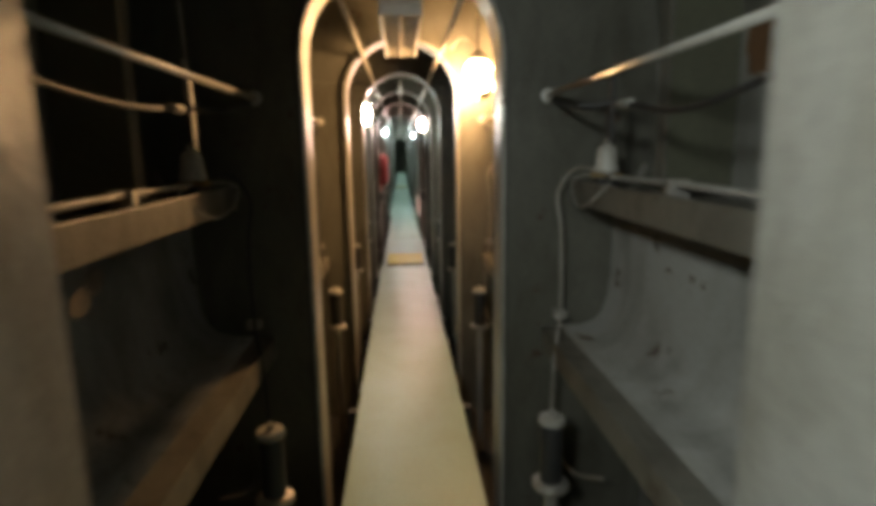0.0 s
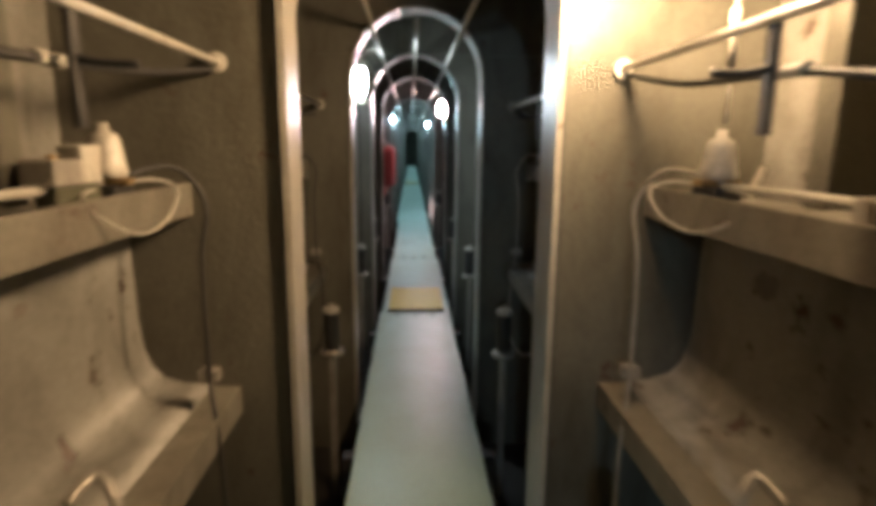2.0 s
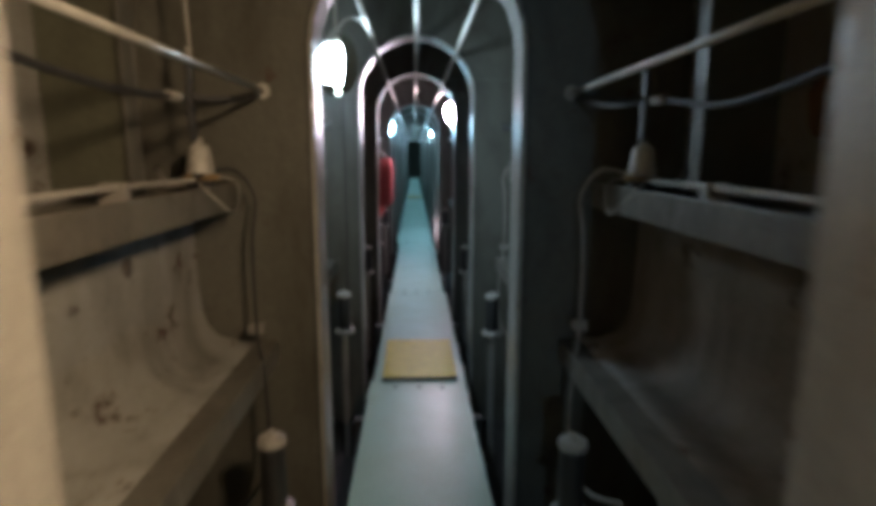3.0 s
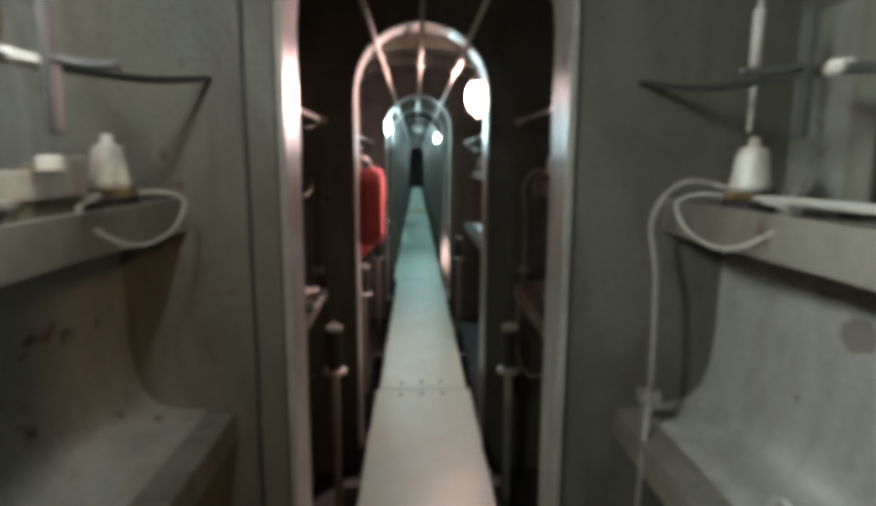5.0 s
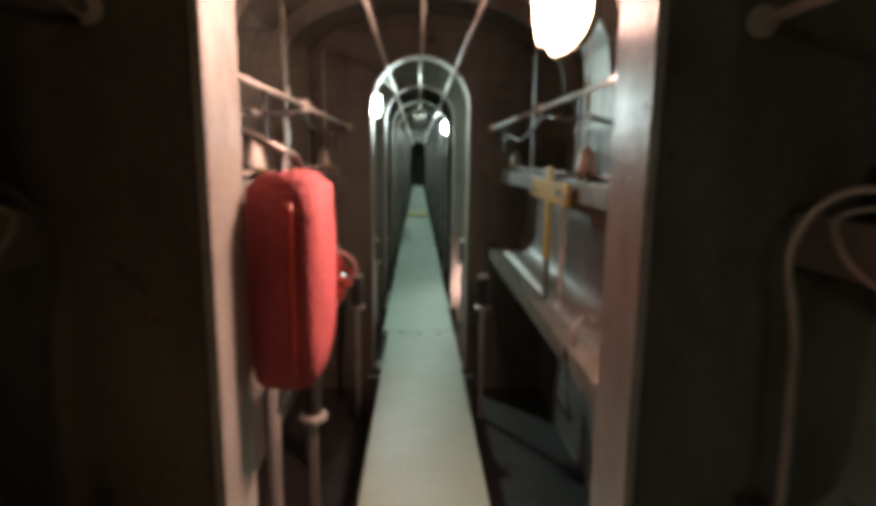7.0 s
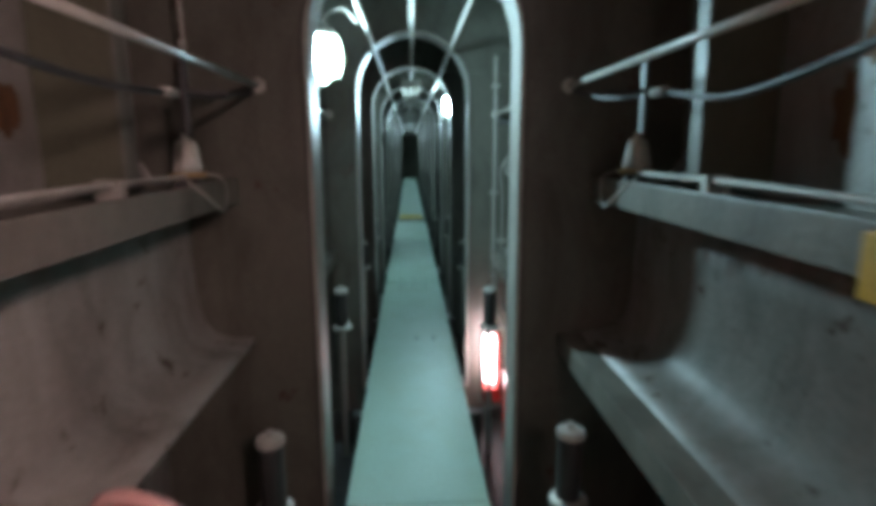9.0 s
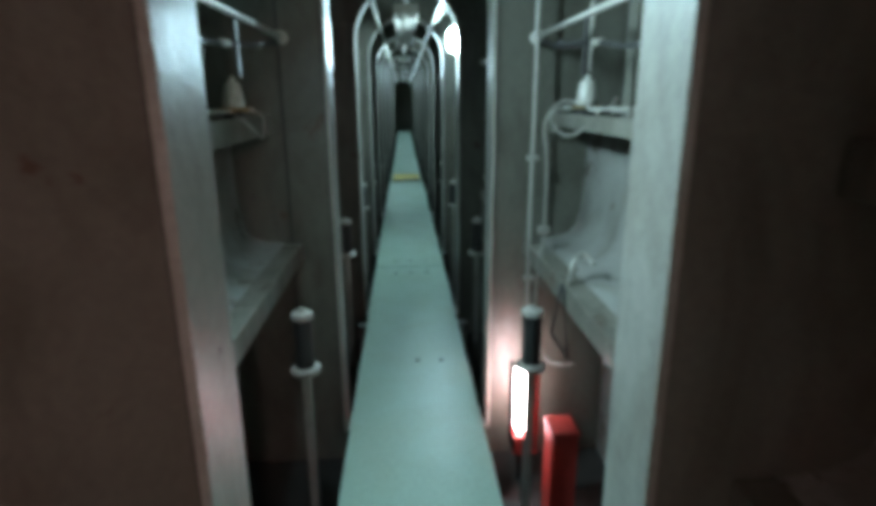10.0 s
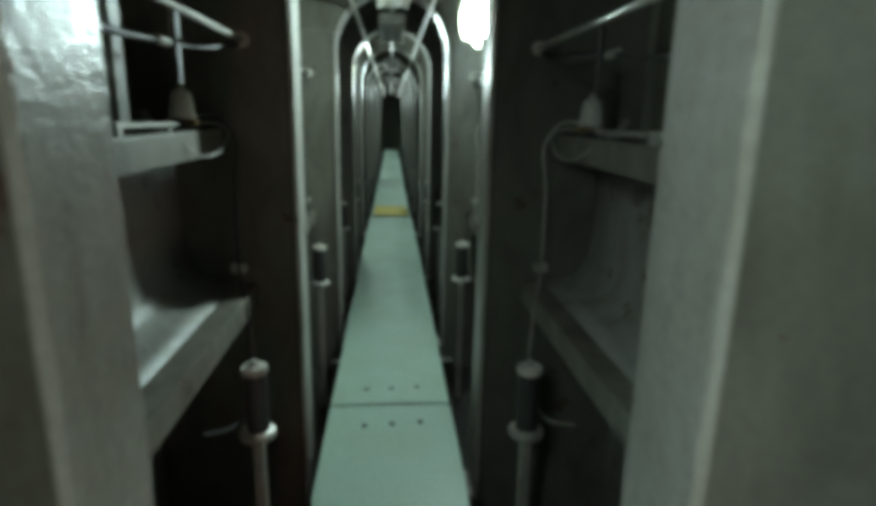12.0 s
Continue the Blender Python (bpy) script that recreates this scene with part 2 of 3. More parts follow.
part("front_edge", box((-0.235, 21.09, 0.003), (0.215, 21.0995, 0.024)), DARK, walkway, "dark strip along the front edge")
board(-0.01, 0.26, 21.104, END, 0.0, 0.045, PLANK)
screw_mesh = mesh_of("screw", lathe([(0.013, 0), (0.013, 0.003), (0.008, 0.005)], 10), DARK)
for y in (9.22, 9.40, 12.47, 14.45, 16.0, 16.33, 7.0):
    for x in (-0.13, 0.0, 0.13):
        if y == 14.45 and x < 0:
            continue
        ob = new("screw", screw_mesh)
        ob.parent = walkway
        ob.matrix_basis = pose(x + 0.01 * math.sin(9 * x + y), y + 0.012 * math.sin(40 * x + y), 0.0)
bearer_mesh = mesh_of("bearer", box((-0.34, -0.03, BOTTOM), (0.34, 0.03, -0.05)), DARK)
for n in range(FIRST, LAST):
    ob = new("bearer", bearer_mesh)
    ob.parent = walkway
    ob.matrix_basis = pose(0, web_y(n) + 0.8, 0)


# ---- shelves, ledges, rods and ribs, bay by bay ----
def stringer(side, foot=1.155):
    ob = thing("stringer_shelf", "stained steel shelf with a deep front flange along the hull", "shelf", "stringer shelves", "structure")
    part("shelf_plate", box((min(side * 0.64, side * HULL), 0.012, 1.196), (max(side * 0.64, side * HULL), BAY - 0.012, 1.208)), SHELFPAINT, ob)
    part("front_flange", box((min(side * 0.62, side * 0.64), 0.012, foot), (max(side * 0.62, side * 0.64), BAY - 0.012, 1.242), 0.004), SHELFPAINT, ob)
    return ob


def ledge(side):
    ob = thing("lower_ledge", "pale dirty steel ledge below the hull plating", "ledge", "lower ledges", "structure")
    part("ledge_plate", box((min(side * 0.52, side * 0.61), 0.012, 0.645), (max(side * 0.52, side * 0.61), BAY - 0.012, 0.66), 0.003), SHELFPAINT, ob)
    part("ledge_lip", box((min(side * 0.52, side * 0.535), 0.012, 0.58), (max(side * 0.52, side * 0.535), BAY - 0.012, 0.645), 0.003), SHELFPAINT, ob)
    return ob


def rib(side):
    ob = thing("hull_rib", "olive painted steel rib plate against the hull", "rib", "hull ribs", "structure")
    part("rib_plate", box((min(side * 0.74, side * HULL), -0.006, 1.235), (max(side * 0.74, side * HULL), 0.006, 2.02), 0.002), OLIVE, ob)
    part("rib_flange", box((min(side * 0.733, side * 0.742), -0.03, 1.235), (max(side * 0.733, side * 0.742), 0.03, 2.02), 0.002), PAINT, ob)
    return ob


def rod(side, reach=BAY - 0.02):
    ob = thing("hand_rod", "thin pale painted rod through eyes in the frames", "rod", "hand rods")
    part("bar", tube([(side * 0.53, 0.02, 1.55), (side * 0.53, reach - 0.01, 1.55)], 0.010), PIPE, ob, smooth=True)
    for y in (0.012, reach):
        # white colour stands in for light shining through the rod holes
        part("lit_eye", lathe([(0.02, 0), (0.026, 0.004), (0.026, 0.008), (0.012, 0.012)], 14), WHITE, ob).matrix_basis = pose(side * 0.53, y, 1.55, 90 if y > 0.5 else -90, 0, 0)
    return ob


for side in (-1, 1):
    makers = [(stringer(side), 0), (ledge(side), 0), (rod(side), 0), (rib(side), 1.15)]
    for ob, dy in makers:
        ob.matrix_basis = pose(0, web_y(FIRST) + dy, 0)
        for n in range(FIRST + 1, LAST):
            if ob == makers[0][0] and n == 6 and side > 0:
                stringer(side, 1.185).matrix_basis = pose(0, web_y(n), 0)
                continue
            if ob == makers[1][0] and side < 0 and n == 5:
                continue
            if ob == makers[2][0] and n == 2:
                rod(side, 0.78).matrix_basis = pose(0, web_y(n), 0)
            else:
                copy_thing(ob, pose(0, web_y(n) + dy, 0))


# ---- overhead pipes ----
for x, z, r, y0 in ((-0.235, 1.94, 0.013, START), (0.0, 2.00, 0.013, web_y(2)), (0.235, 1.93, 0.013, START)):
    pipe = thing("overhead_pipe", "thin pale pipe running along under the ceiling", "pipe", "overhead pipes")
    part("pipe_run", tube([(x, y0, z), (x, END - 0.01, z)], r, 10), PIPE, pipe, smooth=True)


# ---- lamps ----
def crumpled(bm, amount=0.18):
    for v in bm.verts:
        v.co = v.co * (1 + amount * noise.noise(v.co * 22))
    return bm


def blocker_sheet(side, turns, lifts, r=0.112, thick=0.004):
    """A curved sheet added to block part of a lamp's light: turns run from the inner side (0) over ahead (90) to the
    outer side (180).
    """
    bm = bmesh.new()
    grid = []
    for radius in (r, r + thick):
        rows = []
        for lift in lifts:
            e = math.radians(lift)
            rows.append([bm.verts.new((side * radius * math.cos(e) * -math.cos(math.radians(a)), radius * math.cos(e) * math.sin(math.radians(a)), -0.02 + radius * 1.2 * math.sin(e))) for a in turns])
        grid.append(rows)
        for low, high in zip(rows, rows[1:]):
            for k in range(len(low) - 1):
                bm.faces.new((low[k], low[k + 1], high[k + 1], high[k]))
    for k in range(len(turns) - 1):
        bm.faces.new((grid[0][-1][k], grid[0][-1][k + 1], grid[1][-1][k + 1], grid[1][-1][k]))
    return bm


def lamp(glow, label, side, fore_blocker, high, aft_blocker):
    ob = thing("bulkhead_lamp", label, "lamp", "lamps of the passage")
    part("glass", crumpled(lathe([(0.02, -0.11), (0.05, -0.09), (0.066, -0.05), (0.070, 0.0), (0.06, 0.04), (0.045, 0.055)], 14)), glow, ob, "glowing glass globe", True)
    part("cap", lathe([(0.05, 0.055), (0.058, 0.06), (0.055, 0.09), (0.03, 0.11), (0.014, 0.13)], 18), STEEL, ob, smooth=True)
    part("hanger", tube([(0, 0, 0.12), (0, 0, 0.33)], 0.008), STEEL, ob, smooth=True)
    part("cord", tube(smooth_line([(0, 0, 0.12), (-side * 0.04, 0.03, 0.18), (-side * 0.10, 0.07, 0.20), (-side * 0.15, 0.12, 0.15)]), 0.006, 6), CABLE, ob, "pale supply cord", True)
    # added sheet and bracket, keeping light off the lamp's own lower side
    part("outer_blocker", blocker_sheet(side, range(75, 271 if high < 0 else 240, 13), range(-88, high, 8)), OLIVE, ob, "added curved sheet blocking light below and outwards", True)
    part("blocker_bracket", tube([(side * 0.05, 0.0, 0.07), (side * 0.108, 0.0, 0.0), (side * 0.088, 0.0, -0.105)], 0.006, 6), STEEL, ob)
    if fore_blocker:
        # added sheet that keeps light off the plates and walls ahead
        part("fore_blocker", blocker_sheet(side, range(fore_blocker, 118, 8), range(-40, 71, 10), 0.118), OLIVE, ob, "added curved sheet blocking light ahead of the glass", True)
    if aft_blocker:
        # added sheet that darkens the opposite wall of the bay before
        part("aft_blocker", blocker_sheet(side, range(290, 331, 8), range(-60, 61, 10), 0.118), OLIVE, ob, "added narrow curved sheet blocking light backwards", True)
    return ob


LAMP_AT = {0: (0.45, 3.86, 1.80), 2: (0.37, 6.60, 1.76), 4: (0.395, 10.05, 1.79)}
for n in range(-2, LAST - 1, 2):
    side = 1 if n % 4 == 0 else -1
    glow, word = {-2: (GLOW_AFT, "dim cool white"), 0: (GLOW_WARM, "warm yellow"), 2: (GLOW_DAY, "white"), 4: (GLOW_PINK, "pinkish white")}.get(n, (GLOW_COOL, "cool white"))
    x, y, z = LAMP_AT.get(n, (0.40 if n < 6 else 0.425 if n < 10 else 0.475, web_y(n) + 0.78, 1.79))
    lamp(glow, "lit caged bulkhead lamp with a " + word + " glow", side, {0: 0, -2: 0, 4: 62}.get(n, 46), 30 if n in (4, 6) else -35, n == 2).matrix_basis = pose(side * x, y, z)


# ---- fittings of the bays ----
def bell_fitting(side):
    """A white bell on a dark junction box, on the shelf's end by the frame."""
    ob = thing("bell_fitting", "white porcelain bell on a dark junction box on the shelf", "fitting", "bell fittings")
    part("junction_box", box((-0.035, -0.04, 0.0), (0.035, 0.04, 0.055), 0.006), BLACK, ob)
    part("clamp", box((-0.05, -0.018, 0.055), (0.05, 0.018, 0.072), 0.004), BRASS, ob)
    part("bell", lathe([(0.038, 0.072), (0.042, 0.085), (0.038, 0.10), (0.032, 0.15), (0.026, 0.165), (0.012, 0.17), (0.010, 0.19)], 18), WHITE, ob, "white porcelain bell", True)
    part("lead", tube(smooth_line([(0.0, 0.03, 0.055), (-side * 0.045, 0.10, 0.06), (-side * 0.085, 0.13, 0.035), (-side * 0.095, 0.06, -0.025), (-side * 0.095, -0.06, -0.045), (-side * 0.075, -0.15, -0.005), (-side * 0.03, -0.14, 0.04), (0.0, -0.04, 0.05)]), 0.004, 6), CABLE, ob, "looped pale lead", True)
    ob.scale = (1.0, 1.0, 0.95)
    part("stub", tube([(0.03 * side, 0, 0.04), (0.10 * side, 0.0, 0.04), (0.13 * side, 0.0, 0.10)], 0.012, 8), STEEL, ob, smooth=True)
    return ob


def drop_wire(side):
    ob = thing("drop_wire", "thin white wire hanging down from the ceiling", "wire", "drop wires")
    part("wire", tube(smooth_line([(0, 0, 1.40), (0.004, 0.002, 1.6), (-0.003, 0.004, 1.85), (0, 0, 2.03)]), 0.005, 6), CABLE, ob, smooth=True)
    part("sleeve", tube([(0, 0, 1.52), (0, 0, 1.64)], 0.010, 8), WHITE, ob, smooth=True)
    return ob


def hose(side, mat, label):
    ob = thing("hanging_cable", label, "cable", "hanging cables")
    part("cable", tube(smooth_line([(side * 0.67, 1.36, 1.27), (side * 0.60, 1.50, 1.29), (side * 0.545, 1.54, 1.20), (side * 0.555, 1.52, 1.05), (side * 0.55, 1.50, 0.75), (side * 0.52, 1.45, 0.62), (side * 0.51, 1.42, 0.35), (side * 0.56, 1.36, 0.22), (side * 0.62, 1.2, 0.28)], 6), 0.006, 7), mat, ob, smooth=True)
    part("clip", box((min(side * 0.53, side * 0.58), 1.50, 0.74), (max(side * 0.53, side * 0.58), 1.54, 0.77), 0.003), STEEL, ob)
    return ob


def shelf_pipe(side):
    ob = thing("shelf_pipe", "thin pale conduit lying along the shelf", "conduit", "shelf conduits")
    part("conduit", tube(smooth_line([(side * 0.69, 0.03, 1.262), (side * 0.70, 0.45, 1.258), (side * 0.68, 0.85, 1.265), (side * 0.69, 1.2, 1.262), (side * 0.67, 1.36, 1.262)]), 0.009, 8), PIPE, ob, smooth=True)
    for y in (0.4, 0.95):
        part("saddle", box((min(side * 0.66, side * 0.72), y - 0.015, 1.208), (max(side * 0.66, side * 0.72), y + 0.015, 1.276), 0.003), STEEL, ob)
    return ob


def rod_bracket(side):
    ob = thing("rod_bracket", "small dark clamp bracket below the hand rod", "bracket", "rod brackets")
    part("hanger", box((side * 0.535 - 0.006, 1.005, 1.37), (side * 0.535 + 0.006, 1.03, 1.555), 0.003), BLACK, ob)
    part("arm", tube(smooth_line([(side * 0.535, 1.015, 1.475), (side * 0.50, 1.03, 1.468), (side * 0.455, 1.05, 1.47)]), 0.007, 6), BLACK, ob, smooth=True)
    return ob


def slack_cable(side, sag):
    ob = thing("slack_cable", "dark slack cable strung below the hand rod", "cable", "slack cables")
    part("cable", tube(smooth_line([(side * 0.545, BAY - 0.012, 1.535), (side * 0.56, 1.35, 1.50 - sag * 0.3), (side * 0.57, 1.02, 1.47), (side * 0.57, 0.70, 1.49 - sag), (side * 0.58, 0.38, 1.50 - sag * 0.4), (side * 0.56, 0.012, 1.54)], 6), 0.008, 7), BLACK, ob, smooth=True)
    part("tape", tube([(side * 0.5695, 1.05, 1.4705), (side * 0.57, 0.98, 1.4705)], 0.0115, 8), CABLE, ob, "wrap of pale tape")
    return ob


def terminal_blocks(side):
    ob = thing("terminal_block", "pale ceramic terminal blocks clamped on the shelf conduit", "fitting", "terminal blocks")
    for k, (y, w, h) in enumerate(((1.18, 0.045, 0.05), (1.27, 0.035, 0.075))):
        part("block", box((side * 0.685 - w * 0.7, y - w, 1.268), (side * 0.685 + w * 0.7, y + w, 1.268 + h), 0.006), WHITE if k else STEEL, ob)
    part("foot", box((side * 0.685 - 0.02, 1.15, 1.208), (side * 0.685 + 0.02, 1.30, 1.268), 0.003), OLIVE, ob)
    part("screw", lathe([(0.008, 0), (0.008, 0.006), (0.005, 0.008)], 8), BRASS, ob).matrix_basis = pose(side * 0.685, 1.18, 1.318)
    return ob


def bollard(side):
    """A capped cylinder on a thin leg beside the walkway."""
    ob = thing("capped_post", "short capped steel cylinder on a leg beside the walkway", "post", "capped posts")
    part("leg", box((-0.016, -0.016, BOTTOM), (0.016, 0.016, 0.30), 0.003), STEEL, ob)
    part("flange", lathe([(0.055, 0.30), (0.058, 0.305), (0.058, 0.318), (0.05, 0.325)], 16), STEEL, ob, smooth=True)
    part("cylinder", lathe([(0.034, 0.325), (0.036, 0.33), (0.036, 0.51), (0.034, 0.52)], 16), BLACK, ob, smooth=True)
    part("cap", lathe([(0.04, 0.52), (0.042, 0.525), (0.040, 0.54), (0.012, 0.545), (0.010, 0.56)], 16), PIPE, ob)
    return ob


def hook_stay(side):
    ob = thing("ledge_stay", "bent steel stay with a triangular foot on the ledge", "stay", "ledge stays")
    part("arm", tube(smooth_line([(side * 0.545, 1.02, 0.66), (side * 0.56, 1.04, 0.73), (side * 0.60, 1.06, 0.76), (side * 0.62, 1.0, 0.74)]), 0.010, 7), STEEL, ob, smooth=True)
    part("brace", tube([(side * 0.515, 1.02, 0.66), (side * 0.50, 1.07, 0.45), (side * 0.50, 0.86, 0.45), (side * 0.515, 1.0, 0.66)], 0.007, 6), BLACK, ob, smooth=True)
    return ob


def seam(side):
    """A thin upright pipe on the frame's near face."""
    ob = thing("upright_pipe", "thin upright pipe clipped to the web frame", "pipe", "upright pipes")
    part("pipe_run", tube(smooth_line([(side * 0.525, -0.03, 0.1), (side * 0.52, -0.03, 0.8), (side * 0.525, -0.028, 1.3), (side * 0.523, -0.03, 1.9)]), 0.009, 8), PIPE, ob, smooth=True)
    for z in (0.5, 1.05, 1.72):
        part("clip", box((side * 0.525 - 0.025, -0.045, z - 0.01), (side * 0.525 + 0.025, -0.009, z + 0.01), 0.003), STEEL, ob)
    return ob


random.seed(4)
for side in (-1, 1):
    sets = [(bell_fitting(side), (side * 0.67, 1.38, 1.208)), (drop_wire(side), (side * 0.66, 1.36, 0)),
            (hose(side, BLACK if side < 0 else STEEL, "black cable hanging beside the frame" if side < 0 else "grey cable hanging beside the frame"), (0, 0, 0)),
            (shelf_pipe(side), (0, 0, 0)), (rod_bracket(side), (0, 0, 0)), (bollard(side), (side * 0.43, 1.16, 0)), (hook_stay(side), (0, 0, 0)), (seam(side), (0, BAY, 0)),
            (slack_cable(side, 0.03 if side < 0 else 0.055), (0, 0, 0)), (terminal_blocks(side), (0, 0, 0))]
    for k, (ob, (x, y, z)) in enumerate(sets):
        done = False
        for n in range(-2, 15):
            if k == 1 and (n + (side > 0) + k) % 2 or k == 6 and (n % 2 or (n, side) == (6, -1)):
                continue
            if k == 7 and (n + 1 in NO_WEB or n != 6 or side < 0):
                continue
            if k == 9 and (side > 0 or n not in (0, 2)):
                continue
            if k in (4, 8) and n == 3 and side > 0:
                continue
            if k == 5 and n == 4 and side > 0:
                continue
            if k == 2 and (n in (4, 5) or (side < 0 and n in (2, 6))):
                continue
            m = pose(x, web_y(n) + y + (random.uniform(-0.05, 0.05) if k in (0, 5, 6) else 0), z, 0, 0, random.uniform(-14, 14) if k == 0 else 0)
            if done:
                copy_thing(ob, m)
            else:
                ob.matrix_basis, done = m @ Matrix.Diagonal((*ob.scale, 1)), True


# ---- louvred boxes under the ceiling ----
def louvre_box():
    ob = thing("ceiling_louvre", "long louvred metal box under the ceiling", "vent", "ceiling louvres")
    for x in (-0.085, 0.085):
        part("side_rail", box((x - 0.008, -0.55, 2.03), (x + 0.008, 0.55, 2.10), 0.003), PIPE, ob)
    part("back", box((-0.077, -0.55, 2.085), (0.077, 0.55, 2.10)), PIPE, ob)
    part("spine", box((-0.006, -0.55, 2.032), (0.006, 0.55, 2.085)), PIPE, ob)
    for k in range(9):
        y = -0.53 + k * 0.13
        part("slat", box((-0.077, y, 2.034), (0.077, y + 0.012, 2.084)), PIPE, ob)
    for y in (-0.4, 0.4):
        part("hanger", box((-0.01, y - 0.01, 2.10), (0.01, y + 0.01, 2.45)), STEEL, ob)
    return ob


louvre = louvre_box()
louvre.matrix_basis = pose(0, web_y(0) + 0.95, -0.11)
for n in (9, 8, 11, 13):
    copy_thing(louvre, pose(0, web_y(n) + 0.95, -0.11))


# ---- the long bay: shallow arch rib, red bag, valve, extinguisher, yellow frame ----
def arch_rib(y):
    ob = part("arch_rib", band(section(grow=-0.10)[2:-2], section()[2:-2], y - 0.006, y + 0.006), PAINT)
    return tagged(ob, "shallow curved steel rib under the arched ceiling", "rib", "arch ribs", "structure")


for n in range(-1, 14):
    if n not in NO_WEB:
        arch_rib(web_y(n) + 0.84)
arch_rib(web_y(5))
arch_rib(web_y(5) + 0.84)

bag = thing("hanging_bag", "padded red cloth bag hanging beside the opening", "bag", at=(-0.30, 9.60, 0))
body = box((-0.07, -0.19, 0.82), (0.075, 0.19, 1.30))
bmesh.ops.subdivide_edges(body, edges=body.edges[:], cuts=5, use_grid_fill=True)
for v in body.verts:
    c = Vector((0.002, 0, 1.06))
    d = v.co - c
    k = (abs(d.x) / 0.0725) ** 4 + (abs(d.y) / 0.19) ** 4 + (abs(d.z) / 0.24) ** 4
    v.co = c + d * (max(k, 0.2) ** -0.16) * (1 + 0.05 * noise.noise(v.co * 9))
part("bag_body", body, CLOTH, bag, "padded red cloth", True)
part("strap", tube(smooth_line([(0.0, -0.12, 1.28), (-0.01, -0.05, 1.33), (-0.01, 0.05, 1.33), (0.0, 0.12, 1.28)]), 0.010, 7), BLACK, bag, "black carrying strap", True)
part("piping", tube(smooth_line([(0.03, -0.19, 0.88), (0.03, -0.195, 1.05), (0.03, -0.19, 1.24)]), 0.007, 6), RED, bag, "", True)
part("hook", tube([(-0.01, 0, 1.335), (-0.10, 0, 1.38), (-0.245, 0.0, 1.40)], 0.008, 6), STEEL, bag, "", True)

neck = thing("gooseneck_pipe", "thick pale bent pipe rising from the bilge", "pipe", at=(-0.63, 11.08, 0.10))
part("pipe_run", tube(smooth_line([(-0.02, -0.42, BOTTOM - 0.1), (-0.02, -0.40, 0.45), (0, -0.30, 0.86), (0, -0.08, 1.0), (0.02, 0.10, 0.90), (0.03, 0.14, 0.80), (0.03, 0.15, 0.69)], 7), 0.033, 14), PIPE, neck, "", True)
part("collar", lathe([(0.042, 0), (0.046, 0.006), (0.046, 0.03), (0.04, 0.036)], 18), STEEL, neck, "", True).matrix_basis = pose(0.03, 0.15, 0.68)
for k in range(2):
    part("bolt", lathe([(0.012, 0), (0.012, 0.03), (0.006, 0.036)], 8), WHITE, neck).matrix_basis = pose(0.02 + 0.04 * k, -0.09 + 0.07 * k, 1.03 - 0.01 * k)

valve = thing("red_valve", "red painted valve with a spoked hand wheel", "valve", at=(-0.575, 11.55, 0.53))
valve.scale = (1.3, 1.3, 1.3)
part("valve_body", crumpled(lathe([(0.045, -0.17), (0.052, -0.13), (0.07, -0.08), (0.082, -0.03), (0.086, 0.02), (0.072, 0.055), (0.055, 0.068), (0.08, 0.072), (0.08, 0.092), (0.05, 0.098)], 18), 0.03), RED, valve, "chipped red paint", True).matrix_basis = pose(0.027, -0.06, 0.035, 0, 35, 0)
part("bonnet", lathe([(0.05, 0), (0.05, 0.02), (0.03, 0.03), (0.022, 0.10), (0.012, 0.11), (0.012, 0.16)], 14), RED, valve, "", True).matrix_basis = pose(0.045, -0.05, 0.075, 38, 30, 0)
part("outlet", lathe([(0.045, 0), (0.045, 0.10), (0.055, 0.10), (0.055, 0.13)], 14), RED, valve, "", True).matrix_basis = pose(-0.02, -0.04, -0.02, 0, -75, 0)
part("stand_pipe", tube([(-0.06, -0.05, -0.05), (-0.06, -0.05, -0.79)], 0.03, 12), STEEL, valve, "", True)
wheel = bmesh.new()
tube([(0.072 * math.cos(2 * math.pi * k / 24), 0.072 * math.sin(2 * math.pi * k / 24), 0) for k in range(24)], 0.010, 8, wheel, True)
wheel = part("hand_wheel", wheel, painted("faded_red_paint", (0.62, 0.36, 0.33), (0.45, 0.18, 0.15), 0.45, scale=14), valve, "faded red hand wheel", True)
wheel.matrix_basis = pose(0.09, -0.08, 0.15, -62, 30, 0)
for k in range(3):
    a = 2 * math.pi * k / 3
    part("spoke", tube([(0, 0, 0), (0.07 * math.cos(a), 0.07 * math.sin(a), 0)], 0.008, 6), RED, wheel)
part("hub", lathe([(0.02, -0.015), (0.02, 0.015)], 10), RED, wheel)

bottle = thing("fire_extinguisher", "red fire extinguisher with a white label on a bracket", "extinguisher", at=(-0.56, 10.63, 0))
part("cylinder", lathe([(0.06, 0.66), (0.075, 0.68), (0.077, 0.72), (0.077, 1.02), (0.07, 1.07), (0.04, 1.11), (0.025, 1.12)], 22), RED, bottle, "glossy red cylinder", True)
